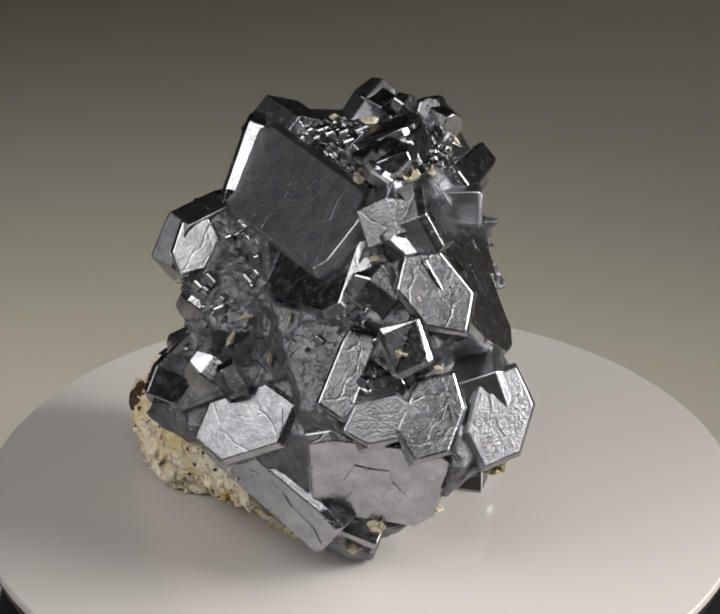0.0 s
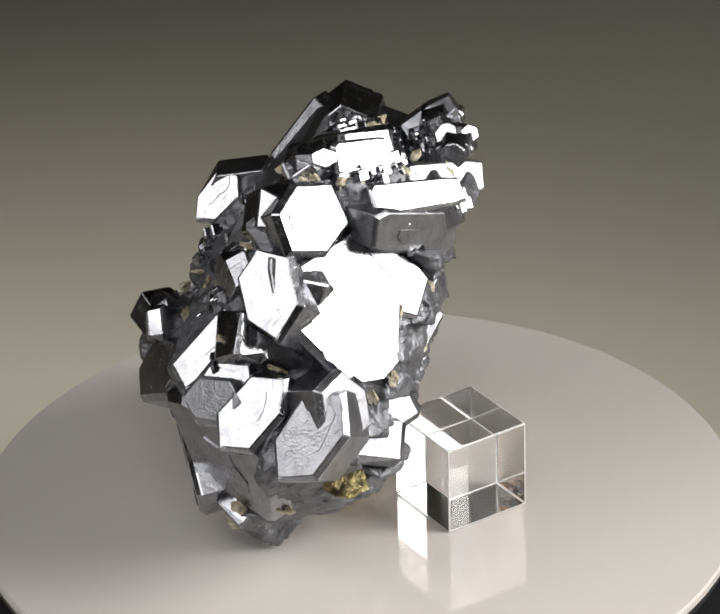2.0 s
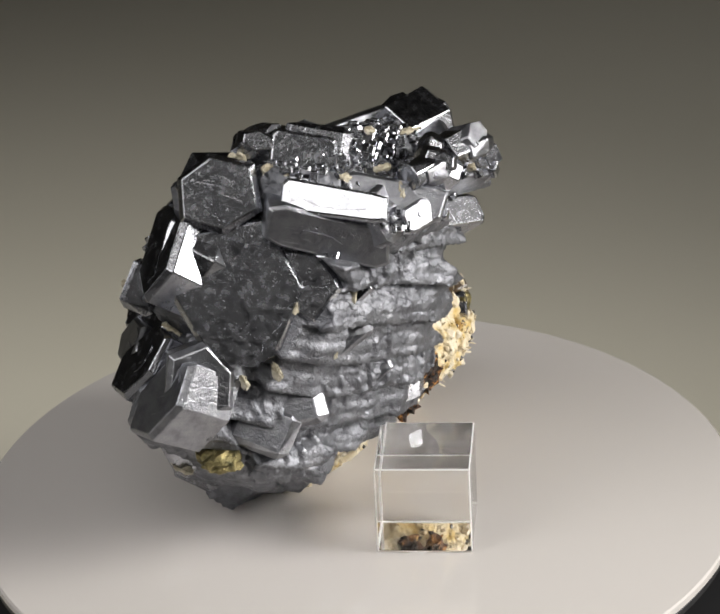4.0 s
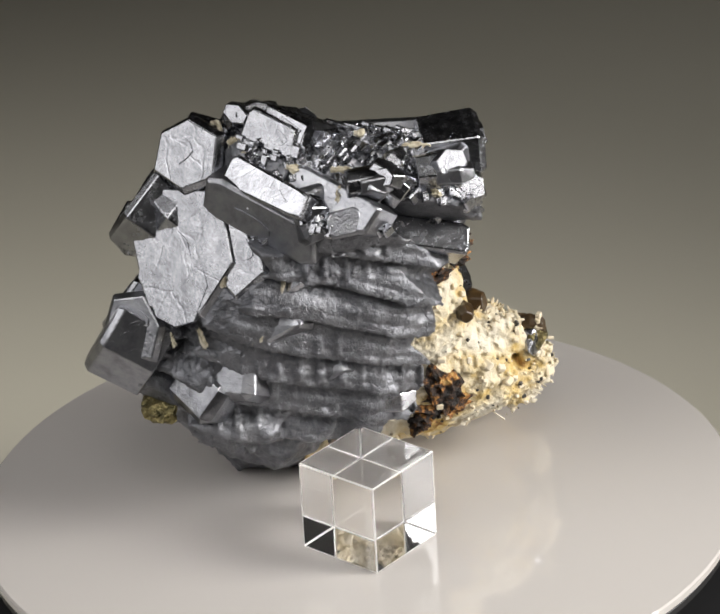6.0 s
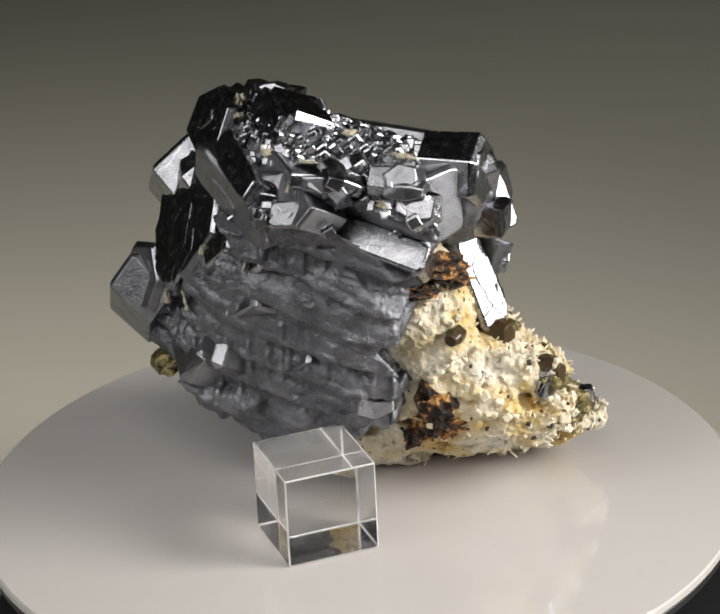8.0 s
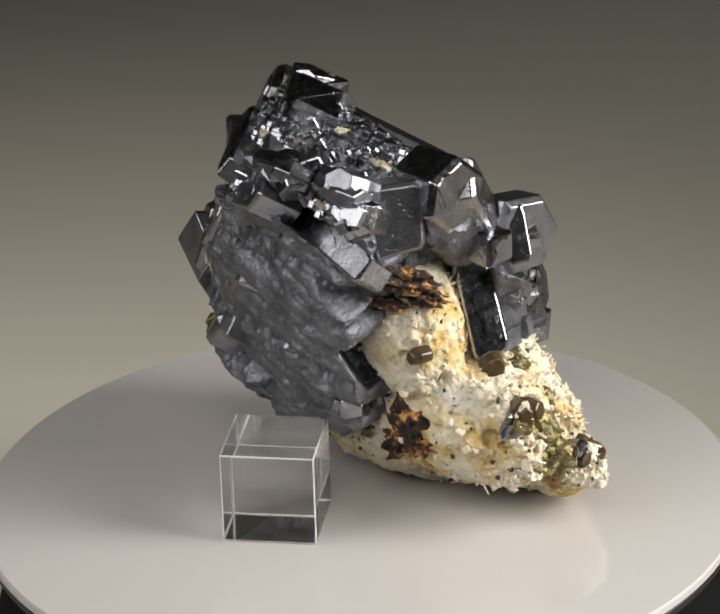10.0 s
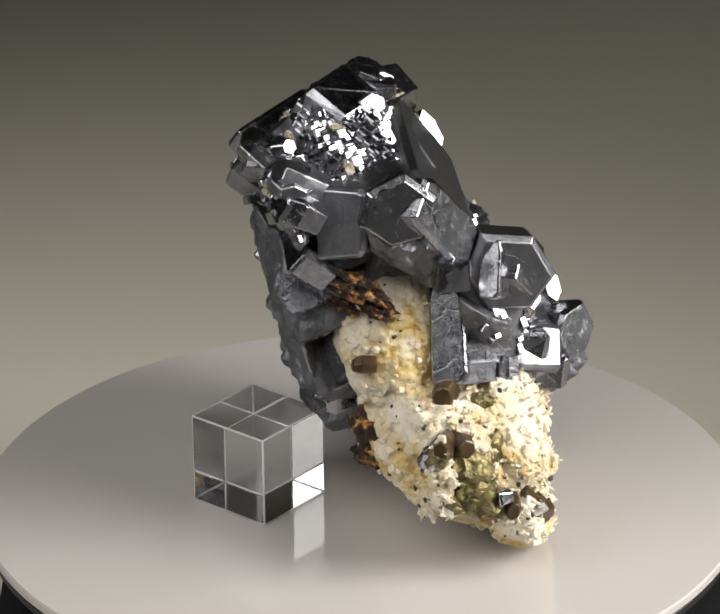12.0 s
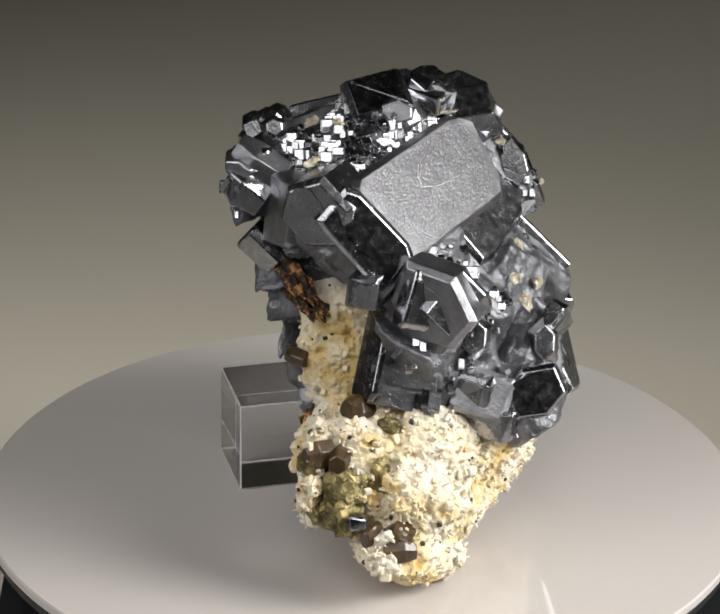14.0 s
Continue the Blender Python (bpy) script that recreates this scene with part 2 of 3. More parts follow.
# -- the metallic body: overlapping blocks with stepped, blocky growth
BODY = []
BODY.append(lump(-14.4, 10.7, 37.1, 20.5, 51.0, 12.5, 24.0, 23.9, 24.0))
BODY.append(lump(-6.9, 2.1, 64.0, 73.7, -41.0, -72.6, 21.4, 17.3, 24.0))
BODY.append(lump(-31.4, 8.4, 61.7, -45.5, -6.9, 48.7, 11.4, 15.3, 12.1))
BODY.append(lump(-36.9, 7.2, 24.7, -6.7, 46.3, 16.9, 22.0, 12.7, 6.8))
BODY.append(lump(12.7, 23.7, 49.9, 25.0, 2.6, 62.0, 9.6, 11.1, 17.0))
BODY.append(lump(1.2, 16.5, 17.8, 31.2, -32.4, 42.5, 11.9, 7.9, 10.0))
BODY.append(lump(-5.2, 36.8, 35.3, 43.1, 14.7, 14.3, 16.9, 7.9, 9.2))
BODY.append(lump(-16.4, 19.5, 10.0, 11.7, 43.6, 104.3, 7.7, 12.9, 11.9))
BODY.append(lump(3.2, -15.8, 73.8, -59.0, -3.8, 6.4, 20.2, 6.2, 7.0))
BODY.append(lump(-40.8, 10.0, 41.9, -8.5, 15.6, -3.8, 4.9, 18.4, 7.5))
BODY.append(lump(-26.7, -10.1, 53.4, -23.3, 20.9, 50.9, 3.9, 13.0, 6.3))
BODY.append(lump(16.9, 9.7, 68.9, 40.8, 27.4, 1.5, 8.4, 7.2, 13.7))
BODY.append(lump(-5.1, 37.3, 27.1, 3.5, -26.6, 29.5, 6.4, 3.0, 4.9))
BODY.append(lump(1.6, 26.4, 52.8, -31.6, 5.2, 35.0, 7.6, 10.4, 5.4))
BODY.append(lump(-27.2, -6.8, 23.1, -50.6, 5.6, -9.6, 10.4, 6.4, 5.7))
BODY.append(lump(-4.3, -13.8, 54.5, 17.4, 33.3, 24.6, 12.0, 3.3, 14.0))
BODY.append(lump(-11, -6, 42, 15, 8, 0, 25, 10.5, 25))
# large crystal faces: face centre, turn, width and height, depth of the crystal behind it
FACETS = []


def facet(*a):
    FACETS.append(a)


facet("hex", -44.6, 11.0, 69.2, 50.3, -26.6, -93.4, 11.3, 19.2, 14.0)
facet("quad", -43.9, 7.2, 70.0, 53.1, 2.4, -65.9, 5.2, 11.9, 10.0)
facet("hex", -54.1, 1.5, 42.1, 56.8, 23.1, -120.6, 11.9, 21.4, 13.0)
facet("hex", -49.1, 13.9, 43.9, 51.2, 24.2, -132.0, 10.5, 19.3, 12.0)
facet("hex", -43.9, 23.0, 43.6, -24.0, -56.6, -7.5, 8.4, 16.1, 12.0)
facet("quad", -35.4, 25.3, 51.5, 52.0, 21.9, -130.0, 6.3, 18.2, 9.0)
facet("quad", -39.2, 21.6, 26.5, 110.8, 8.4, -124.9, 26.8, 24.7, 16.0)
facet("hex", -17.9, 39.5, 36.8, -46.0, -51.3, -13.8, 11.6, 25.9, 15.0)
facet("quad", -19.8, 34.8, 20.3, 100.9, 29.6, -155.1, 31.6, 10.8, 12.0)
facet("hex", 11.9, 32.4, 62.7, 51.2, 24.2, -132.0, 7.6, 13.3, 12.0)
facet("quad", -2.0, 17.0, 75.2, 51.5, 0.0, 177.8, 44.0, 18.0, 7.0)
facet("quad", -15.6, 21.0, 66.3, 50.6, -11.7, -172.7, 24.5, 18.8, 14.0)
facet("hex", -35.2, 3.3, 81.0, 36.2, -57.0, 5.2, 13.5, 16.4, 12.0)
facet("quad", -21.0, -15.8, 80.9, 52.1, 7.1, -49.5, 22.6, 5.8, 11.0)
facet("quad", -22.3, -15.9, 73.4, 90.0, 18.0, -33.5, 26.1, 8.1, 10.0)
facet("quad", -18.5, -4.6, 87.5, 63.8, 5.4, -46.3, 12.7, 6.9, 10.0)
facet("hex", -37.3, -4.5, 62.5, 58.8, -31.9, -25.9, 23.9, 30.8, 15.0)
facet("quad", -27.0, -11.8, 64.8, 55.3, 39.4, -67.4, 15.3, 11.1, 9.0)
facet("quad", -8.2, -19.9, 78.9, 59.0, 12.9, -43.2, 21.0, 6.7, 10.0)
facet("hex", 22.1, 28.3, 59.7, 88.0, 33.0, 92.3, 16.2, 16.4, 8.0)
facet("quad", 23.7, 23.6, 62.8, 66.9, -5.5, 55.0, 4.3, 12.0, 10.0)
facet("hex", 26.6, 4.4, 77.4, 88.2, 12.0, 93.1, 12.9, 13.8, 13.0)
facet("quad", 23.5, 15.2, 73.1, 72.7, -37.7, 144.3, 9.9, 18.8, 13.0)
facet("quad", 21.5, -6.9, 74.1, 81.3, -3.0, 60.0, 10.0, 14.0, 11.0)
facet("quad", 22.8, 15.0, 47.4, 68.9, -8.4, 63.9, 6.7, 20.1, 12.0)
facet("quad", -5.9, -24.9, 76.0, 61.9, -13.3, -6.2, 7.0, 4.8, 8.0)
facet("quad", 10.2, -2.3, 39.3, 72.8, -31.8, 60.6, 13.7, 10.6, 8.0)
facet("hex", 7.7, 45.4, 38.3, 71.1, -22.8, 136.2, 10.8, 10.8, 13.0)
facet("hex", -47.9, -5.6, 45.6, -42.9, -64.5, 102.1, 13.0, 13.4, 12.0)
facet("hex", -41.5, 21.1, 44.2, 55.1, 28.0, -128.7, 12.0, 16.3, 10.0)
facet("quad", 9.0, -15.0, 68.5, 48.4, 11.3, -2.3, 26.7, 5.7, 9.0)
MATRIX = []
MATRIX.append(rock(15.4, 17.4, 19.3, 57.0, -7.1, 7.5, 24.0, 14.0, 20.0))
MATRIX.append(rock(11.5, 5.1, 44.4, 17.9, -0.5, -62.4, 11.0, 10.8, 17.6))
MATRIX.append(rock(2.2, 34.1, 20.5, 77.6, -23.6, 2.6, 13.2, 10.1, 4.5))
MATRIX.append(rock(32.0, 29.1, 9.1, -88.0, -28.1, -14.9, 14.0, 5.8, 6.3))
MATRIX.append(rock(-2.1, 11.5, 5.9, 53.2, -8.4, 3.6, 12.5, 4.6, 16.1))
MATRIX.append(rock(21.0, 27.8, 30.1, 34.7, -19.3, -52.1, 9.9, 4.3, 8.7))
MATRIX.append(rock(-0.0, -6.8, 44.7, -82.9, 1.9, -16.2, 9.5, 3.0, 3.0))
MATRIX.append(rock(32.9, 8.8, 24.9, -0.6, -23.9, 18.1, 10.2, 3.0, 11.1))
MATRIX.append(rock(20.2, 28.9, 2.3, 37.9, -50.8, -20.7, 3.8, 3.0, 8.4))


def steps(p, seed):
    """Blocky growth in three crystal directions."""
    a, b = p @ turn3(35, 12, 20), p @ turn3(-18, 40, 65)
    return 1.5 * lattice(a, 4.3, seed) + 0.8 * lattice(b, 2.6, seed + 1) + 0.5 * lattice(a + 0.7, 1.3, seed + 2) - 1.5


def body_field(p):
    d = np.full(p.shape[:-1], 99.0)
    for one in BODY:
        d = np.minimum(d, one(p))
    near = np.abs(d) < 4
    q = p[near]
    # overhanging growth ledges with short ribs under them on the broad layered flank
    flank = (q[:, 1] < -1) & (q[:, 2] < 67)
    ledge = (q @ np.array((0.28, -0.20, 0.94)) + 2.4 * value_noise(q, 14, 5)) / 8.2
    tread = ledge % 1.0
    bar = ((q[:, 0] + 3 * lattice(ledge[:, None] * np.ones(3), 1.0, 9)) / 4.4) % 1.0
    rib = np.clip((value_noise(q, 9, 33) - 0.5) * 8, 0, 1)
    shelf = 3.0 * tread ** 1.5 - 0.9 * rib * (bar < 0.3) * (tread > 0.2) + 1.4 * (value_noise(q, 5.0, 31) - 0.5) + 0.5 * (lattice(q @ turn3(20, 16, 8), 2.7, 34) - 0.5) + 0.3 * (((ledge * 3) % 1.0) > 0.75)
    d[near] += np.where(flank, shelf, 0.7 + steps(q, 3) * 0.6)
    # clear the body away in front of the large faces
    near = d < 1.5
    q, e = p[near], d[near]
    for _, x, y, z, rx, ry, rz, w, h, _ in FACETS:
        r = (q - np.array((x, y, z))) @ turn3(rx, ry, rz)
        clear = np.maximum(np.maximum(np.abs(r[:, 0]) - 0.52 * w, np.abs(r[:, 1]) - 0.52 * h), np.maximum(-r[:, 2] - 1.3, r[:, 2] - 12))
        e = np.maximum(e, -clear)
    d[near] = e
    return np.maximum(d, plate_height(p) - p[..., 2])


def plate_height(p):
    """The leaning plate under the specimen, in millimetres."""
    return 0.3 + 0.0377 * p[..., 0] - 0.0094 * p[..., 1]


def matrix_field(p):
    d = np.full(p.shape[:-1], 99.0)
    for one in MATRIX:
        d = np.minimum(d, one(p))
    near = np.abs(d) < 4
    q = p[near]
    pit = value_noise(q, 3.2, 21)
    d[near] += 1.6 * (value_noise(q, 6, 11) - 0.5) + 1.1 * (value_noise(q, 2.2, 12) - 0.5) + 0.7 * (lattice(q, 0.9, 13) - 0.5) + 2.6 * np.maximum(pit - 0.72, 0) / 0.28
    return np.maximum(d, plate_height(p) - p[..., 2])


def body():
    verts, faces = net(body_field, (-60, -32, -3), (40, 58, 95), 0.56)
    skin("metallic_body", verts, faces, ROUGH, "rough stepped lead-grey metallic body", smooth=True)
    spots, ways = centres(verts, faces)
    rng = np.random.default_rng(4)
    patch = value_noise(spots / MM, 13.0, 8) > 0.72
    basin = (spots[:, 2] > 0.072) & (np.abs(spots[:, 0]) < 0.024) & (ways[:, 2] > 0.2)
    flank = (spots[:, 1] < 0.002) & (spots[:, 2] < 0.068)
    pool = np.nonzero((patch | basin) & ~flank & (spots[:, 2] > 0.004))[0]
    odds = np.where(basin, 6.0, 1.0)[pool]
    pick = rng.choice(pool, 1100, replace=False, p=odds / odds.sum())
    spots, ways = spots[pick], ways[pick]
    # few crystal directions, as in a grown-together group
    kinds = np.stack([np.array(Vector(v).to_track_quat("Z", "Y").to_matrix()) for v in ((0.77, 0.43, 0.47), (-0.62, -0.65, 0.44), (0.72, 0.36, 0.6), (0.2, -0.8, 0.55))])
    zone = (lattice(spots / MM, 5.0, 8) * 3.99).astype(int)
    sizes = rng.uniform(0.4, 1.15, (len(spots), 1)) * rng.uniform(0.6, 1.5, (len(spots), 3)) * MM
    scatter("small_crystals", shape_of(chamfer_box(1, 1, 1, 0.25)), spots, kinds[zone], sizes, GALENA, "tiny lead-grey metallic crystals crusting the body")


def matrix():
    verts, faces = net(matrix_field, (-12, -22, -3), (52, 46, 68), 0.5)
    skin("matrix", verts, faces, CREAM, "crumbly cream matrix with rusty stains")
    spots, ways = centres(verts, faces)
    rng = np.random.default_rng(6)
    # needles crowd on the outer flank of the matrix
    want = (spots[:, 1] > 0.008 + 0.2 * (0.03 - spots[:, 0])) & (ways[:, 2] > -0.5)
    pool = np.nonzero(want)[0]
    pick = rng.choice(pool, min(1000, len(pool)), replace=False)
    turns = []
    for n in ways[pick]:
        v = Vector(n) + Vector(rng.normal(0, 0.45, 3)) + Vector((0, 0, 0.25))
        turns.append(np.array(v.to_track_quat("Z", "Y").to_matrix() @ Euler((0, 0, rng.uniform(0, 6))).to_matrix()))
    bm = bmesh.new()
    for i in range(5):
        a = i * math.tau / 5
        bm.verts.new((math.cos(a), math.sin(a), -1))
        bm.verts.new((math.cos(a), math.sin(a), 0.7))
    bm.verts.new((0.2, 0, 1.15))
    sizes = np.stack([rng.uniform(0.14, 0.38, len(pick))] * 2 + [rng.uniform(0.5, 1.6, len(pick))], 1) * MM
    scatter("quartz_needles", shape_of(hull(bm)), spots[pick], np.stack(turns), sizes, QUARTZ, "cream quartz needles bristling from the matrix")
    pool = np.nonzero(ways[:, 2] > -0.6)[0]
    pick = rng.choice(pool, 700, replace=False)
    turns = np.stack([turn3(*rng.uniform(0, 360, 3)) for _ in pick])
    sizes = rng.uniform(0.12, 0.6, (len(pick), 1)) * rng.uniform(0.6, 1.4, (len(pick), 3)) * MM
    dark = rng.random(len(pick)) < 0.4
    grain = shape_of(chamfer_box(1, 1, 1, 0.3))
    scatter("dark_grains", grain, spots[pick][dark], turns[dark], sizes[dark] * 0.75, SPECK, "dark mineral grains in the matrix")
    scatter("cream_grains", grain, spots[pick][~dark], turns[~dark], sizes[~dark] * 1.5, QUARTZ, "crumbly cream grains on the matrix")


# -- single crystals
def jitter(bm, rng, by):
    for v in bm.verts:
        v.co += Vector((rng.uniform(-by, by), rng.uniform(-by, by), rng.uniform(-by, by)))


def crystal(form, x, y, z, rx, ry, rz, w, h, d, mat=None, name="crystal", label=""):
    """One crystal: centre, turn, width, height and depth in millimetres and degrees; its large face looks along its z."""
    rng = random.Random(round(x * 31 + y * 57 + z * 91))
    w, h, d = w * MM, h * MM, d * MM
    if form == "ledge":
        bm = chamfer_box(w * 0.42, h * 0.42, d * 0.4, 0.1)
    elif form == "box":
        bm = chamfer_box(w / 2, h / 2, d / 2, rng.uniform(0.16, 0.3))
        jitter(bm, rng, 0.0004)
        hull(bm)
    else:
        bm = bmesh.new()
        top = rng.uniform(0.58, 0.72)
        shelf = rng.uniform(0.05, 0.2)
        wide = [(0, 0.5), (0.5, 0.24), (0.5, -0.24), (0, -0.5), (-0.5, -0.24), (-0.5, 0.24)]
        if rng.random() < 0.25:
            wide = [(0.2, 0.5), (0.5, 0.12), (0.4, -0.3), (-0.1, -0.5), (-0.5, -0.15), (-0.42, 0.3), (-0.15, 0.5)]
        lean = Vector((rng.uniform(-0.06, 0.06) * w, rng.uniform(-0.06, 0.06) * h, 0))
        for s, zz in ((top, 0.5), (1.0, shelf), (0.9, -0.5)):
            for px, py in wide:
                v = bm.verts.new((px * w * s, py * h * s, zz * d))
                if s == top:
                    v.co += lean
                else:
                    v.co += Vector((rng.uniform(-0.03, 0.03) * w, rng.uniform(-0.03, 0.03) * h, 0))
        hull(bm)
    bmesh.ops.bevel(bm, geom=bm.edges, offset=0.0002, segments=1, affect="EDGES")
    look_of = mat or (PITTED if rng.random() < 0.35 else GALENA)
    ob = part("ledge" if form == "ledge" else name, bm, look_of, SPECIMEN, label)
    ob.matrix_basis = pose(x * MM, y * MM, z * MM, rx, ry, rz)
    if form == "ledge":
        ledge_slabs(ob, rng, w, h, d)
    elif min(w, h) > 0.006 and rng.random() < 0.35:
        # a raised growth step on the large face
        step = bmesh.new()
        k = 0.30 if form != "box" else 0.34
        cx, cy = rng.uniform(-0.12, 0.12) * w, rng.uniform(-0.12, 0.12) * h
        sides = rng.choice((4, 5, 6))
        start = rng.uniform(0, 1.0)
        for zz, s in ((0.5 * d - 0.001, 1.0), (0.5 * d + rng.uniform(0.00015, 0.0004), 0.93)):
            for i in range(sides):
                a = start + i * math.tau / sides
                step.verts.new((cx + math.cos(a) * w * k * s, cy + math.sin(a) * h * k * s, zz))
        part("growth_step", hull(step), look_of, ob)
    return ob


def ledge_slabs(ledge, rng, w, h, d):
    """Stacked, staggered growth plates with short cross bars on a ledge."""
    for i in range(2):
        x0 = -0.5 * w
        while x0 < 0.4 * w:
            long = min(rng.uniform(0.35, 0.8) * w, 0.5 * w - x0)
            bm = chamfer_box(long / 2, h / 4.3, d / 2, 0.07)
            bmesh.ops.transform(bm, matrix=pose(0, 0, 0, rng.uniform(-4, 12), rng.uniform(-2, 2), rng.uniform(-3, 3)), verts=bm.verts)
            bmesh.ops.translate(bm, vec=(x0 + long / 2, (i - 0.5) * h / 2, rng.uniform(-0.0012, 0.0003)), verts=bm.verts)
            part("slab", bm, ROUGH if rng.random() < 0.6 else GALENA, ledge)
            x0 += long * rng.uniform(0.8, 1.05)
    for i in range(rng.randint(2, 4)):
        bm = chamfer_box(rng.uniform(0.0003, 0.0013), h * rng.uniform(0.12, 0.3), d / 2, 0.1)
        bmesh.ops.translate(bm, vec=(rng.uniform(-0.45, 0.45) * w, rng.uniform(-0.3, 0.3) * h, rng.uniform(-0.001, 0.0002)), verts=bm.verts)
        part("cross_bar", bm, GALENA, ledge)


def grain(x, y, z, rx, ry, rz, w, h, d, mat, name, label="", knobs=0.22):
    """A rounded, pitted grain."""
    bm = bmesh.new()
    bmesh.ops.create_icosphere(bm, subdivisions=3, radius=0.5)
    o = Vector((x, y, z))
    for v in bm.verts:
        c = v.co.normalized()
        r = 0.5 * (1 + 0.35 * noise.noise(c * 1.6 + o) + knobs * noise.noise(c * 4.5 + o) + 0.4 * knobs * noise.noise(c * 9 + o))
        v.co = Vector((c.x * w * r, c.y * h * r, c.z * d * r)) * MM
    ob = part(name, bm, mat, SPECIMEN, label)
    ob.matrix_basis = pose(x * MM, y * MM, z * MM, rx, ry, rz)
    return ob


def brown(*a):
    ob = crystal("hex", *a, mat=BROWN, name="brown_crystal", label="brown glassy crystal set in the matrix")
    return ob


def rust(*a):
    return grain(*a, RUST, "rusty_patch", "rust-brown weathered patch", 0.75)


def olive(*a):
    return grain(*a, OLIVE, "olive_grain", "olive-brassy metallic grain")


def dark(*a):
    return crystal("box", *a, mat=GALENA, name="dark_grain", label="black metallic grain in the matrix")


def chip(x, y, z, rx, ry, rz, w, h, d):
    """A crack filling: a flat, crumbly sliver."""
    bm = bmesh.new()
    bmesh.ops.create_icosphere(bm, subdivisions=3, radius=1)
    o = Vector((x, y, z))
    for v in bm.verts:
        c = v.co.normalized()
        q = Vector([math.copysign(abs(k) ** 0.8, k) for k in c]) * 0.5
        q = Vector((q.x * w, q.y * h * (0.85 + 1.5 * noise.noise(Vector((c.x * 4.2, 0, 0)) + o)), q.z * d)) * MM
        v.co = q + noise.noise_vector(q * 700 + o) * 0.0005 + noise.noise_vector(q * 2000 + o) * 0.00025
    ob = part("cream_vein", bm, VEIN, SPECIMEN, "cream mineral filling a crack")
    ob.matrix_basis = pose(x * MM, y * MM, z * MM, rx, ry, rz)
    return ob


def gem(form, x, y, z, rx, ry, rz, w, h, d):
    """A crystal behind a large face: cut corners, flaring flanks, a few steps on the face."""
    rng = random.Random(round(x * 31 + y * 57 + z * 91))
    w, h, d = w * MM, h * MM, d * MM
    bm = bmesh.new()
    if form == "hex":
        wide = [(0, 0.5), (0.5, 0.25), (0.5, -0.25), (0, -0.5), (-0.5, -0.25), (-0.5, 0.25)]
    else:
        c = rng.uniform(0.1, 0.2)
        k = rng.uniform(0.06, 0.16)
        wide = [(0.5 - c, 0.5), (0.5, 0.5 - k), (0.5, -0.5 + c), (0.5 - k, -0.5), (-0.5 + c, -0.5), (-0.5, -0.5 + k), (-0.5, 0.5 - c), (-0.5 + k, 0.5)]
    uneven = [rng.uniform(0.86, 1.08) for _ in wide]
    flare = min(0.09 * min(w, h), 0.0012)
    for out, zz in ((0, 0.0), (flare, -1.2 * flare), (0.4 * flare, -d)):
        for k, (px, py) in enumerate(wide):
            bm.verts.new((px * (w + 2 * out) * uneven[k], py * (h + 2 * out) * uneven[k], zz))
    hull(bm)
    bmesh.ops.bevel(bm, geom=bm.edges, offset=0.00018, segments=1, affect="EDGES")
    look_of = PITTED if rng.random() < 0.3 else GALENA
    ob = part("large_crystal", bm, look_of, SPECIMEN, "large flat-faced lead-grey metallic crystal")
    ob.matrix_basis = pose(x * MM, y * MM, z * MM, rx, ry, rz)
    # thin growth layers with broken outlines
    for i in range(rng.randint(1, 3)):
        layer = bmesh.new()
        k = rng.uniform(0.16, 0.3)
        cx, cy = rng.uniform(-0.2, 0.2) * w, rng.uniform(-0.2, 0.2) * h
        ring = [(rng.uniform(0.75, 1.2), (j + rng.uniform(0, 0.6)) * math.tau / 9) for j in range(9)]
        high = rng.uniform(0.0001, 0.0003)
        rows = [[layer.verts.new((cx + math.cos(a) * r * w * k * s, cy + math.sin(a) * r * h * k * s, zz)) for r, a in ring] for zz, s in ((-0.0006, 1.0), (high, 0.98))]
        layer.faces.new(rows[1])
        for j in range(9):
            layer.faces.new((rows[0][j], rows[0][(j + 1) % 9], rows[1][(j + 1) % 9], rows[1][j]))
        part("growth_layer", layer, look_of, ob)
    return ob


body()
matrix()
for one in FACETS:
    gem(*one)
crystal("hex", 15.6, -14.0, 81.0, 55.6, -10.6, 21.2, 9.6, 8.7, 12.0)
crystal("hex", -0.0, -20.4, 82.4, 88.3, 2.8, 93.3, 6.5, 6.5, 10.0)
crystal("hex", 3.5, -19.8, 82.0, 54.5, 10.7, -121.3, 7.7, 7.7, 9.0)
crystal("hex", -29.0, 7.9, 77.7, 61.1, 24.3, -56.4, 18.3, 17.9, 11.0)
crystal("hex", -35.8, 7.4, 64.9, 55.0, -5.2, -110.1, 19.4, 18.5, 16.0)
crystal("box", -28.1, 18.9, 11.2, 52.5, 20.2, -128.6, 10.4, 8.5, 12.0)
crystal("box", -11.8, -18.2, 75.0, 55.9, -7.7, 19.2, 8.1, 11.4, 8.0)
crystal("hex", 1.5, -20.6, 81.3, 56.1, 5.3, 10.5, 8.7, 6.0, 7.0)
crystal("hex", 16.4, -16.2, 81.0, 56.1, 5.3, 10.5, 6.9, 5.5, 7.0)
crystal("hex", 19.1, -14.9, 76.7, 56.3, -0.9, 14.6, 10.2, 10.2, 9.0)
crystal("box", -32.6, 10.1, 76.1, 52.4, 24.6, -3.7, 9.9, 9.9, 10.0)
crystal("hex", -22.2, 5.4, 87.1, 56.0, 7.0, 9.3, 9.5, 4.7, 8.0)
crystal("box", -12.8, 39.1, 43.7, 53.1, -17.9, -100.8, 4.9, 7.6, 9.0)
crystal("box", -44.4, 16.2, 58.5, 62.3, 19.1, -53.4, 7.3, 10.1, 9.0)
crystal("box", -12.2, -1.4, 85.7, 63.6, 8.6, -47.9, 13.0, 8.2, 12.0)
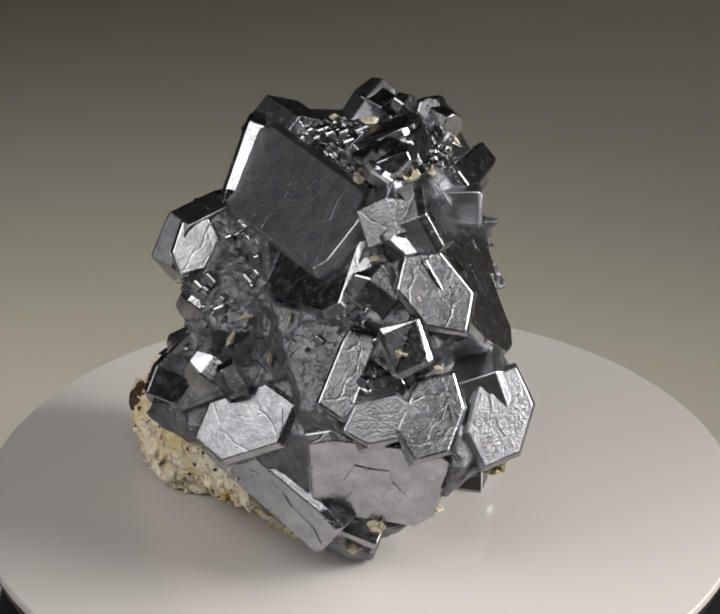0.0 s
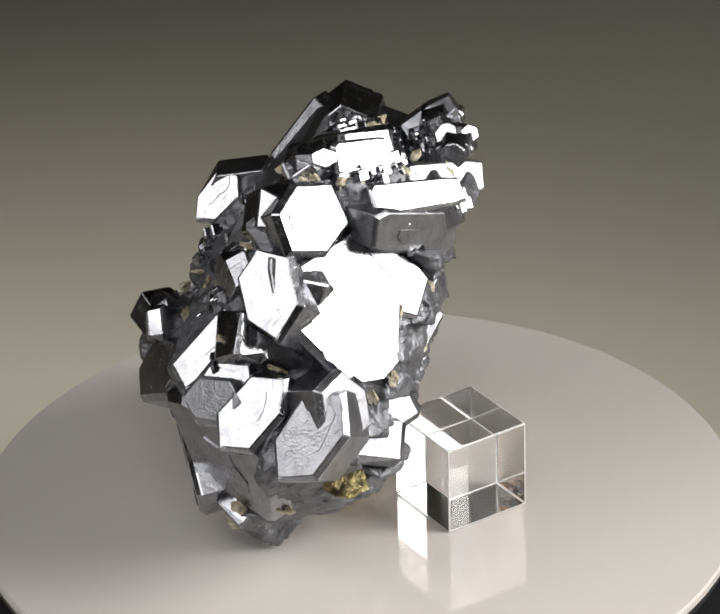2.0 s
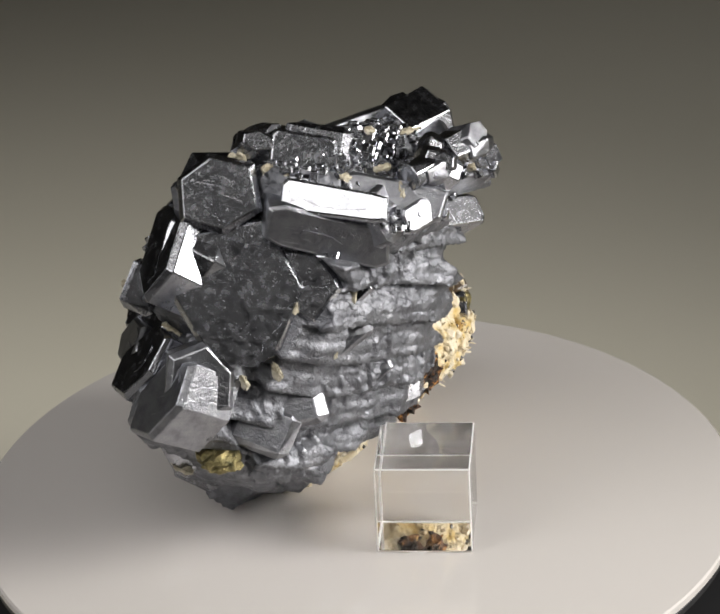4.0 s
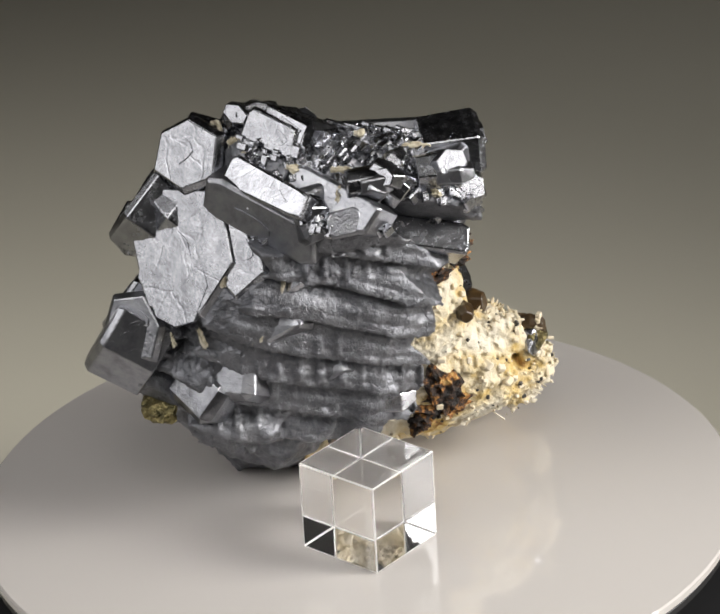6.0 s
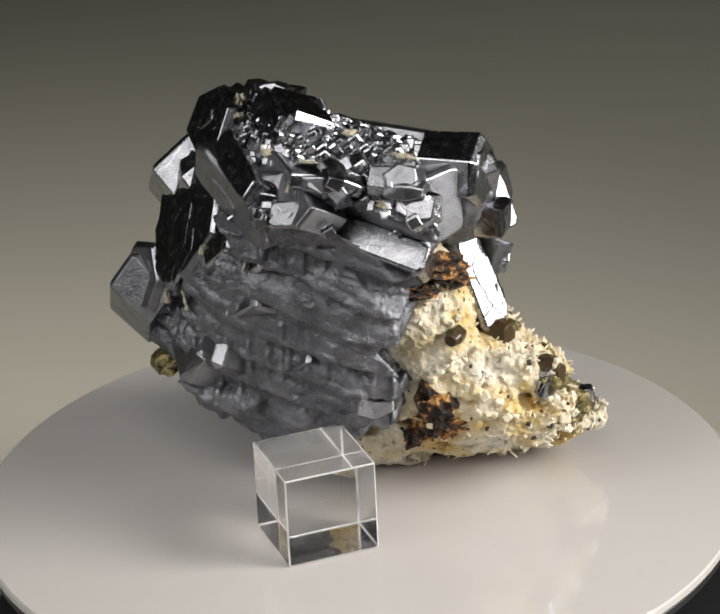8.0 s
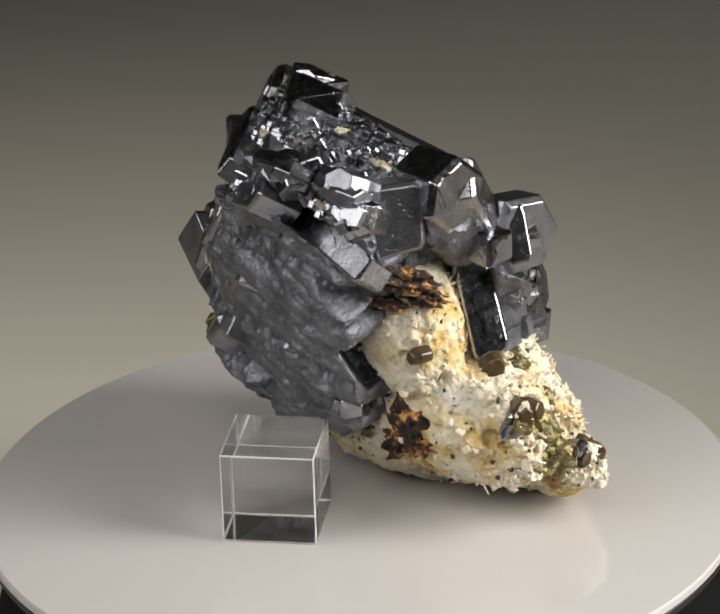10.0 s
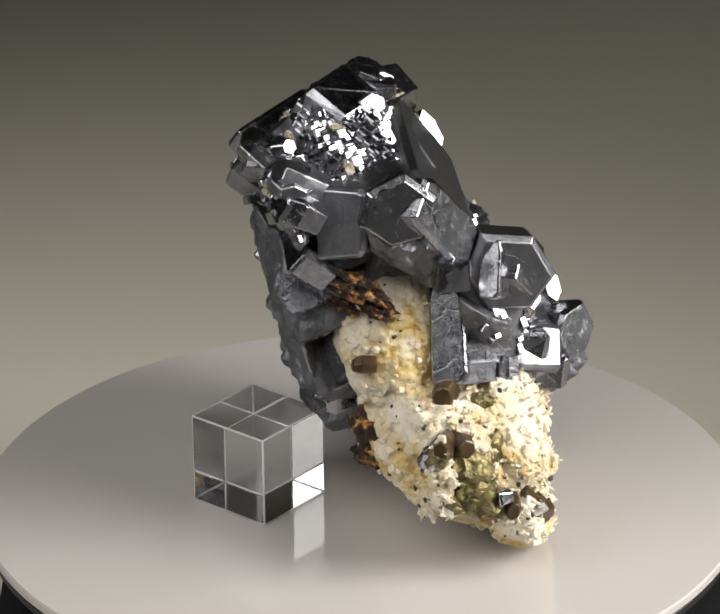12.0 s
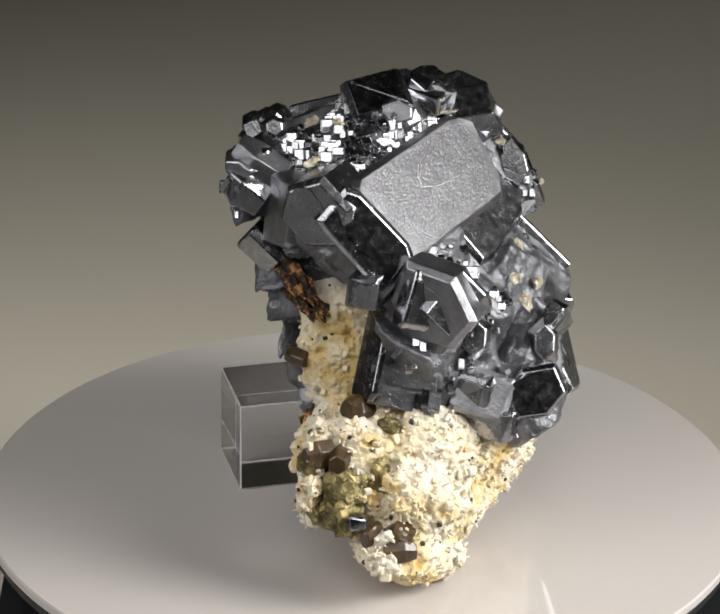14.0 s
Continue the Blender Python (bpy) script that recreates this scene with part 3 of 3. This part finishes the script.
crystal("hex", -21.8, 4.9, 87.1, 63.4, 10.5, -48.9, 10.1, 6.9, 9.0)
crystal("hex", 4.6, -20.6, 82.8, 63.8, 3.6, -45.4, 6.6, 6.2, 8.0)
crystal("hex", 16.5, -15.5, 80.9, 63.7, 7.5, -47.3, 8.6, 6.2, 9.0)
crystal("hex", -11.5, -18.2, 75.8, 63.7, 7.1, -47.1, 7.8, 8.7, 9.0)
crystal("box", -17.7, -14.7, 49.0, 57.8, -34.3, -24.1, 11.2, 5.6, 6.0)
crystal("box", -6.4, -11.4, 36.1, 57.8, -34.3, -24.1, 8.6, 4.8, 6.0)
crystal("box", -15.8, -15.0, 58.1, 57.8, -34.3, -24.1, 10.2, 4.7, 6.0)
crystal("box", -26.8, -7.1, 35.9, 63.4, -11.1, -38.1, 15.0, 14.0, 11.0)
crystal("box", -32.9, -6.8, 31.0, 62.1, 19.8, -53.8, 14.0, 10.3, 10.0)
crystal("box", -19.7, 6.2, 86.9, 88.3, 9.5, 93.1, 9.2, 4.3, 9.0)
crystal("hex", -11.5, 2.7, 85.6, 88.3, 6.5, 93.2, 6.7, 5.7, 7.0)
crystal("hex", -21.4, 5.9, 87.2, 55.7, -10.0, 20.8, 11.0, 5.8, 9.0)
crystal("hex", -13.4, 3.9, 84.2, 88.2, 11.9, 93.1, 9.6, 8.1, 9.0)
crystal("hex", 1.5, -20.3, 82.2, 88.3, 10.7, 93.1, 8.0, 6.6, 8.0)
crystal("hex", 17.5, -16.1, 81.3, 88.2, 12.2, 93.1, 8.7, 6.0, 8.0)
crystal("box", 24.0, 15.5, 62.5, 88.3, 0.3, 93.4, 6.9, 6.9, 7.0)
crystal("box", 12.0, 31.2, 38.2, 88.3, 10.7, 93.1, 13.3, 10.5, 8.0)
crystal("box", 10.4, 37.3, 32.3, 88.3, 4.4, 93.3, 9.6, 7.7, 9.0)
crystal("hex", 6.4, -5.7, 26.7, 88.3, -2.8, 93.5, 10.6, 8.7, 9.0)
crystal("hex", 4.9, -16.7, 83.8, 61.9, -4.3, 121.5, 5.2, 5.9, 8.0)
crystal("hex", 14.7, -15.3, 81.2, 88.3, -11.3, 93.8, 8.4, 9.5, 10.0)
crystal("hex", -11.4, 3.0, 84.6, 61.8, 4.7, 116.7, 8.6, 7.1, 8.0)
crystal("hex", -20.9, 6.6, 85.9, 61.9, -0.3, 119.3, 11.5, 6.7, 8.0)
crystal("hex", -35.2, 18.4, 67.3, 61.4, -10.3, 124.7, 7.3, 13.0, 10.0)
crystal("hex", 10.9, 32.8, 50.1, 61.8, 5.9, 116.0, 7.0, 10.7, 7.0)
crystal("ledge", 20.1, 22.1, 40.9, 75.9, 7.7, 111.5, 14.9, 9.3, 8.0)
crystal("box", 11.1, 34.7, 37.3, 60.3, 18.4, 109.0, 12.2, 10.3, 8.0)
crystal("hex", -5.9, 40.1, 41.7, 61.9, 2.8, 117.7, 6.7, 12.6, 10.0)
brown(38.9, 11.4, 30.4, 80.0, -0.0, 66.3, 4.5, 7.2, 7.0)
brown(26.2, 14.1, 35.9, 79.8, 10.3, 64.5, 5.7, 7.1, 7.0)
rust(18.0, 1.6, 21.6, 78.2, -32.0, 52.6, 6.2, 12.5, 8.0)
brown(37.6, 29.4, 16.0, 90.0, -5.8, 96.3, 5.3, 7.2, 7.0)
olive(33.8, 22.3, 25.4, 80.0, 4.6, 75.5, 4.8, 10.5, 6.0)
olive(41.5, 19.4, 19.2, 90.0, 2.5, 71.3, 7.6, 8.1, 7.0)
brown(42.0, 25.3, 17.0, 90.0, 7.4, 81.3, 3.8, 5.7, 5.0)
rust(19.7, -4.1, 59.2, 74.4, 15.5, 57.1, 14.0, 4.7, 5.0)
rust(20.6, 0.6, 54.2, 79.7, 13.1, 59.0, 8.4, 3.7, 5.0)
rust(16.2, -4.8, 52.8, 79.9, 8.0, 59.9, 8.5, 2.8, 4.0)
brown(36.7, 15.3, 29.6, 80.0, -4.6, 109.2, 5.1, 6.0, 6.0)
brown(38.8, 29.0, 15.0, 90.0, 2.5, 123.4, 7.4, 7.9, 7.0)
olive(37.9, 17.7, 23.7, 80.0, -2.3, 113.8, 10.2, 10.2, 8.0)
dark(42.9, 22.7, 20.4, 80.0, -0.0, 118.4, 3.7, 3.1, 4.0)
olive(41.5, 16.9, 19.8, 100.0, -2.7, 112.9, 7.4, 5.6, 6.0)
brown(22.4, -2.2, 42.4, 85.0, -0.0, -0.0, 3.9, 4.3, 5.0)
rust(17.2, 0.9, 20.8, 90.0, -0.0, -0.0, 12.7, 7.4, 7.0)
rust(12.7, 0.1, 16.4, 90.0, -0.0, -0.0, 5.9, 4.9, 6.0)
olive(39.1, 10.3, 29.0, 79.7, 13.1, 27.6, 5.9, 7.9, 6.0)
olive(-43.0, -4.0, 26.1, 110.0, 3.1, -55.6, 8.8, 5.1, 7.0)
brown(40.7, 31.0, 14.4, 90.0, -9.7, -142.2, 4.2, 6.3, 7.0)
olive(26.5, 21.3, 33.9, 80.0, -0.0, 90.1, 5.7, 3.8, 4.0)
dark(38.9, 9.4, 28.4, 84.6, 23.3, 46.7, 4.8, 5.7, 4.0)
olive(41.4, 13.2, 19.3, 95.3, 19.6, 73.1, 10.4, 4.7, 5.0)
rust(18.8, 0.2, 23.5, 84.2, -30.1, 44.0, 7.7, 11.5, 6.0)
chip(11.1, -3.2, 82.2, 70.0, 2.8, -1.0, 7.9, 1.1, 2.2)
chip(-4.9, -13.3, 82.3, 69.9, 4.7, -1.7, 4.3, 1.1, 2.2)
chip(-14.6, -12.2, 82.8, 67.2, 28.2, -11.2, 3.6, 1.7, 2.2)
chip(-31.0, -7.9, 58.7, 80.0, -2.3, -4.6, 2.6, 1.3, 2.2)
chip(-40.1, -9.3, 44.7, 80.0, -2.3, -4.6, 0.9, 2.7, 2.2)
chip(-19.3, -15.1, 61.4, 79.8, 10.3, -1.8, 0.7, 4.9, 2.2)
chip(-27.7, 3.8, 85.8, 69.3, -14.2, 5.3, 0.8, 3.0, 2.2)
chip(13.6, 17.2, 72.5, 57.5, 21.5, -135.4, 0.7, 6.2, 2.2)
chip(-18.5, 28.3, 56.5, 79.8, 10.3, -124.1, 0.7, 3.0, 2.2)
chip(-18.3, 33.1, 49.5, 80.0, -0.0, -122.2, 1.2, 2.4, 2.2)
chip(-7.6, 35.7, 50.5, 78.8, 26.3, -137.2, 1.2, 3.9, 2.2)
chip(-8.5, 32.6, 54.7, 79.7, -14.6, -129.6, 3.6, 0.7, 2.2)
chip(-43.4, 13.2, 46.3, 80.0, -0.0, -122.2, 2.4, 0.8, 2.2)
chip(-46.4, 19.7, 58.7, 79.8, 10.3, -124.1, 2.7, 0.8, 2.2)
chip(-32.7, 17.1, 73.0, 74.8, 9.9, -124.9, 3.4, 1.1, 2.2)
chip(-25.4, -1.3, 84.4, 75.0, 4.4, -113.4, 1.6, 2.4, 2.2)
chip(-36.4, 19.7, 14.9, 100.2, 12.2, -120.0, 3.7, 1.7, 2.2)
chip(-30.4, 21.6, 7.6, 100.2, 12.2, -120.0, 3.7, 1.4, 2.2)
chip(-23.6, -3.9, 83.6, 79.5, -18.3, -53.4, 3.6, 1.4, 2.2)
chip(-28.2, 5.8, 86.1, 80.0, 2.8, -67.2, 2.4, 0.8, 2.2)
chip(-29.2, -13.2, 58.8, 84.7, 19.0, -43.4, 1.3, 2.8, 2.2)
chip(-31.6, -5.8, 58.3, 84.8, 17.1, -48.2, 1.1, 2.2, 2.2)
chip(-43.3, 9.4, 51.2, 78.9, 25.5, -66.5, 4.8, 0.8, 2.2)
chip(-42.4, 9.0, 18.6, 106.3, 22.8, -60.2, 5.5, 0.9, 2.2)
chip(-7.2, -20.9, 77.7, 79.3, 21.1, 30.0, 0.7, 6.7, 2.2)
chip(-18.0, -17.6, 59.5, 73.7, 22.4, 32.5, 0.5, 3.7, 2.2)
chip(-22.7, -16.6, 48.0, 73.7, 22.4, 32.5, 0.5, 2.9, 2.2)
chip(-34.4, -12.5, 46.1, 79.9, -9.6, 35.6, 0.7, 3.8, 2.2)
chip(0.3, -3.8, 86.0, 69.9, 4.7, 64.6, 3.5, 1.1, 2.2)
chip(13.4, -20.2, 78.6, 76.8, -40.4, 75.0, 1.7, 2.6, 2.2)
chip(11.8, 0.5, 81.1, 66.7, 30.0, 59.2, 3.6, 0.8, 2.2)
chip(-18.4, 10.6, 84.0, 65.0, -3.4, 125.0, 6.2, 0.8, 2.2)


# ---------------------------------------------------------------- what moves
# seconds and degrees of turn of the plate
TURN = ((0.0, 122.54), (0.5, 111.82), (1.0, 101.19), (1.5, 90.93), (2.0, 80.61), (2.5, 70.86), (3.0, 61.4), (3.5, 52.27),
        (4.0, 42.68), (4.5, 33.19), (5.0, 24.08), (5.5, 15.62), (6.0, 7.71), (6.5, 0.0), (7.0, -7.25), (7.5, -14.54),
        (8.0, -21.9), (8.5, -29.27), (9.0, -36.61), (9.5, -43.76), (10.0, -51.06), (10.5, -58.74), (11.0, -66.36), (11.5, -74.08),
        (12.0, -81.8), (12.5, -89.81), (13.0, -99.89), (13.5, -109.33), (14.0, -118.78))


# the plate sits a little askew and off centre on its axis
LEAN = pose(-0.00057, 0.00026, 0, -0.54, -2.16, 0)


def motions():
    walk(TABLE, [(t, pose(0, 0, 0, 0, 0, a) @ LEAN) for t, a in TURN])
    walk(SPECIMEN, [(t, pose(0, 0, 0, 0, 0, a)) for t, a in TURN])
    seat = pose(-0.00049, -0.02228, 0, 0, 0, 42.4)
    walk(CUBE, [(t, pose(0, 0, 0, 0, 0, a) @ LEAN @ seat) for t, a in TURN])


motions()
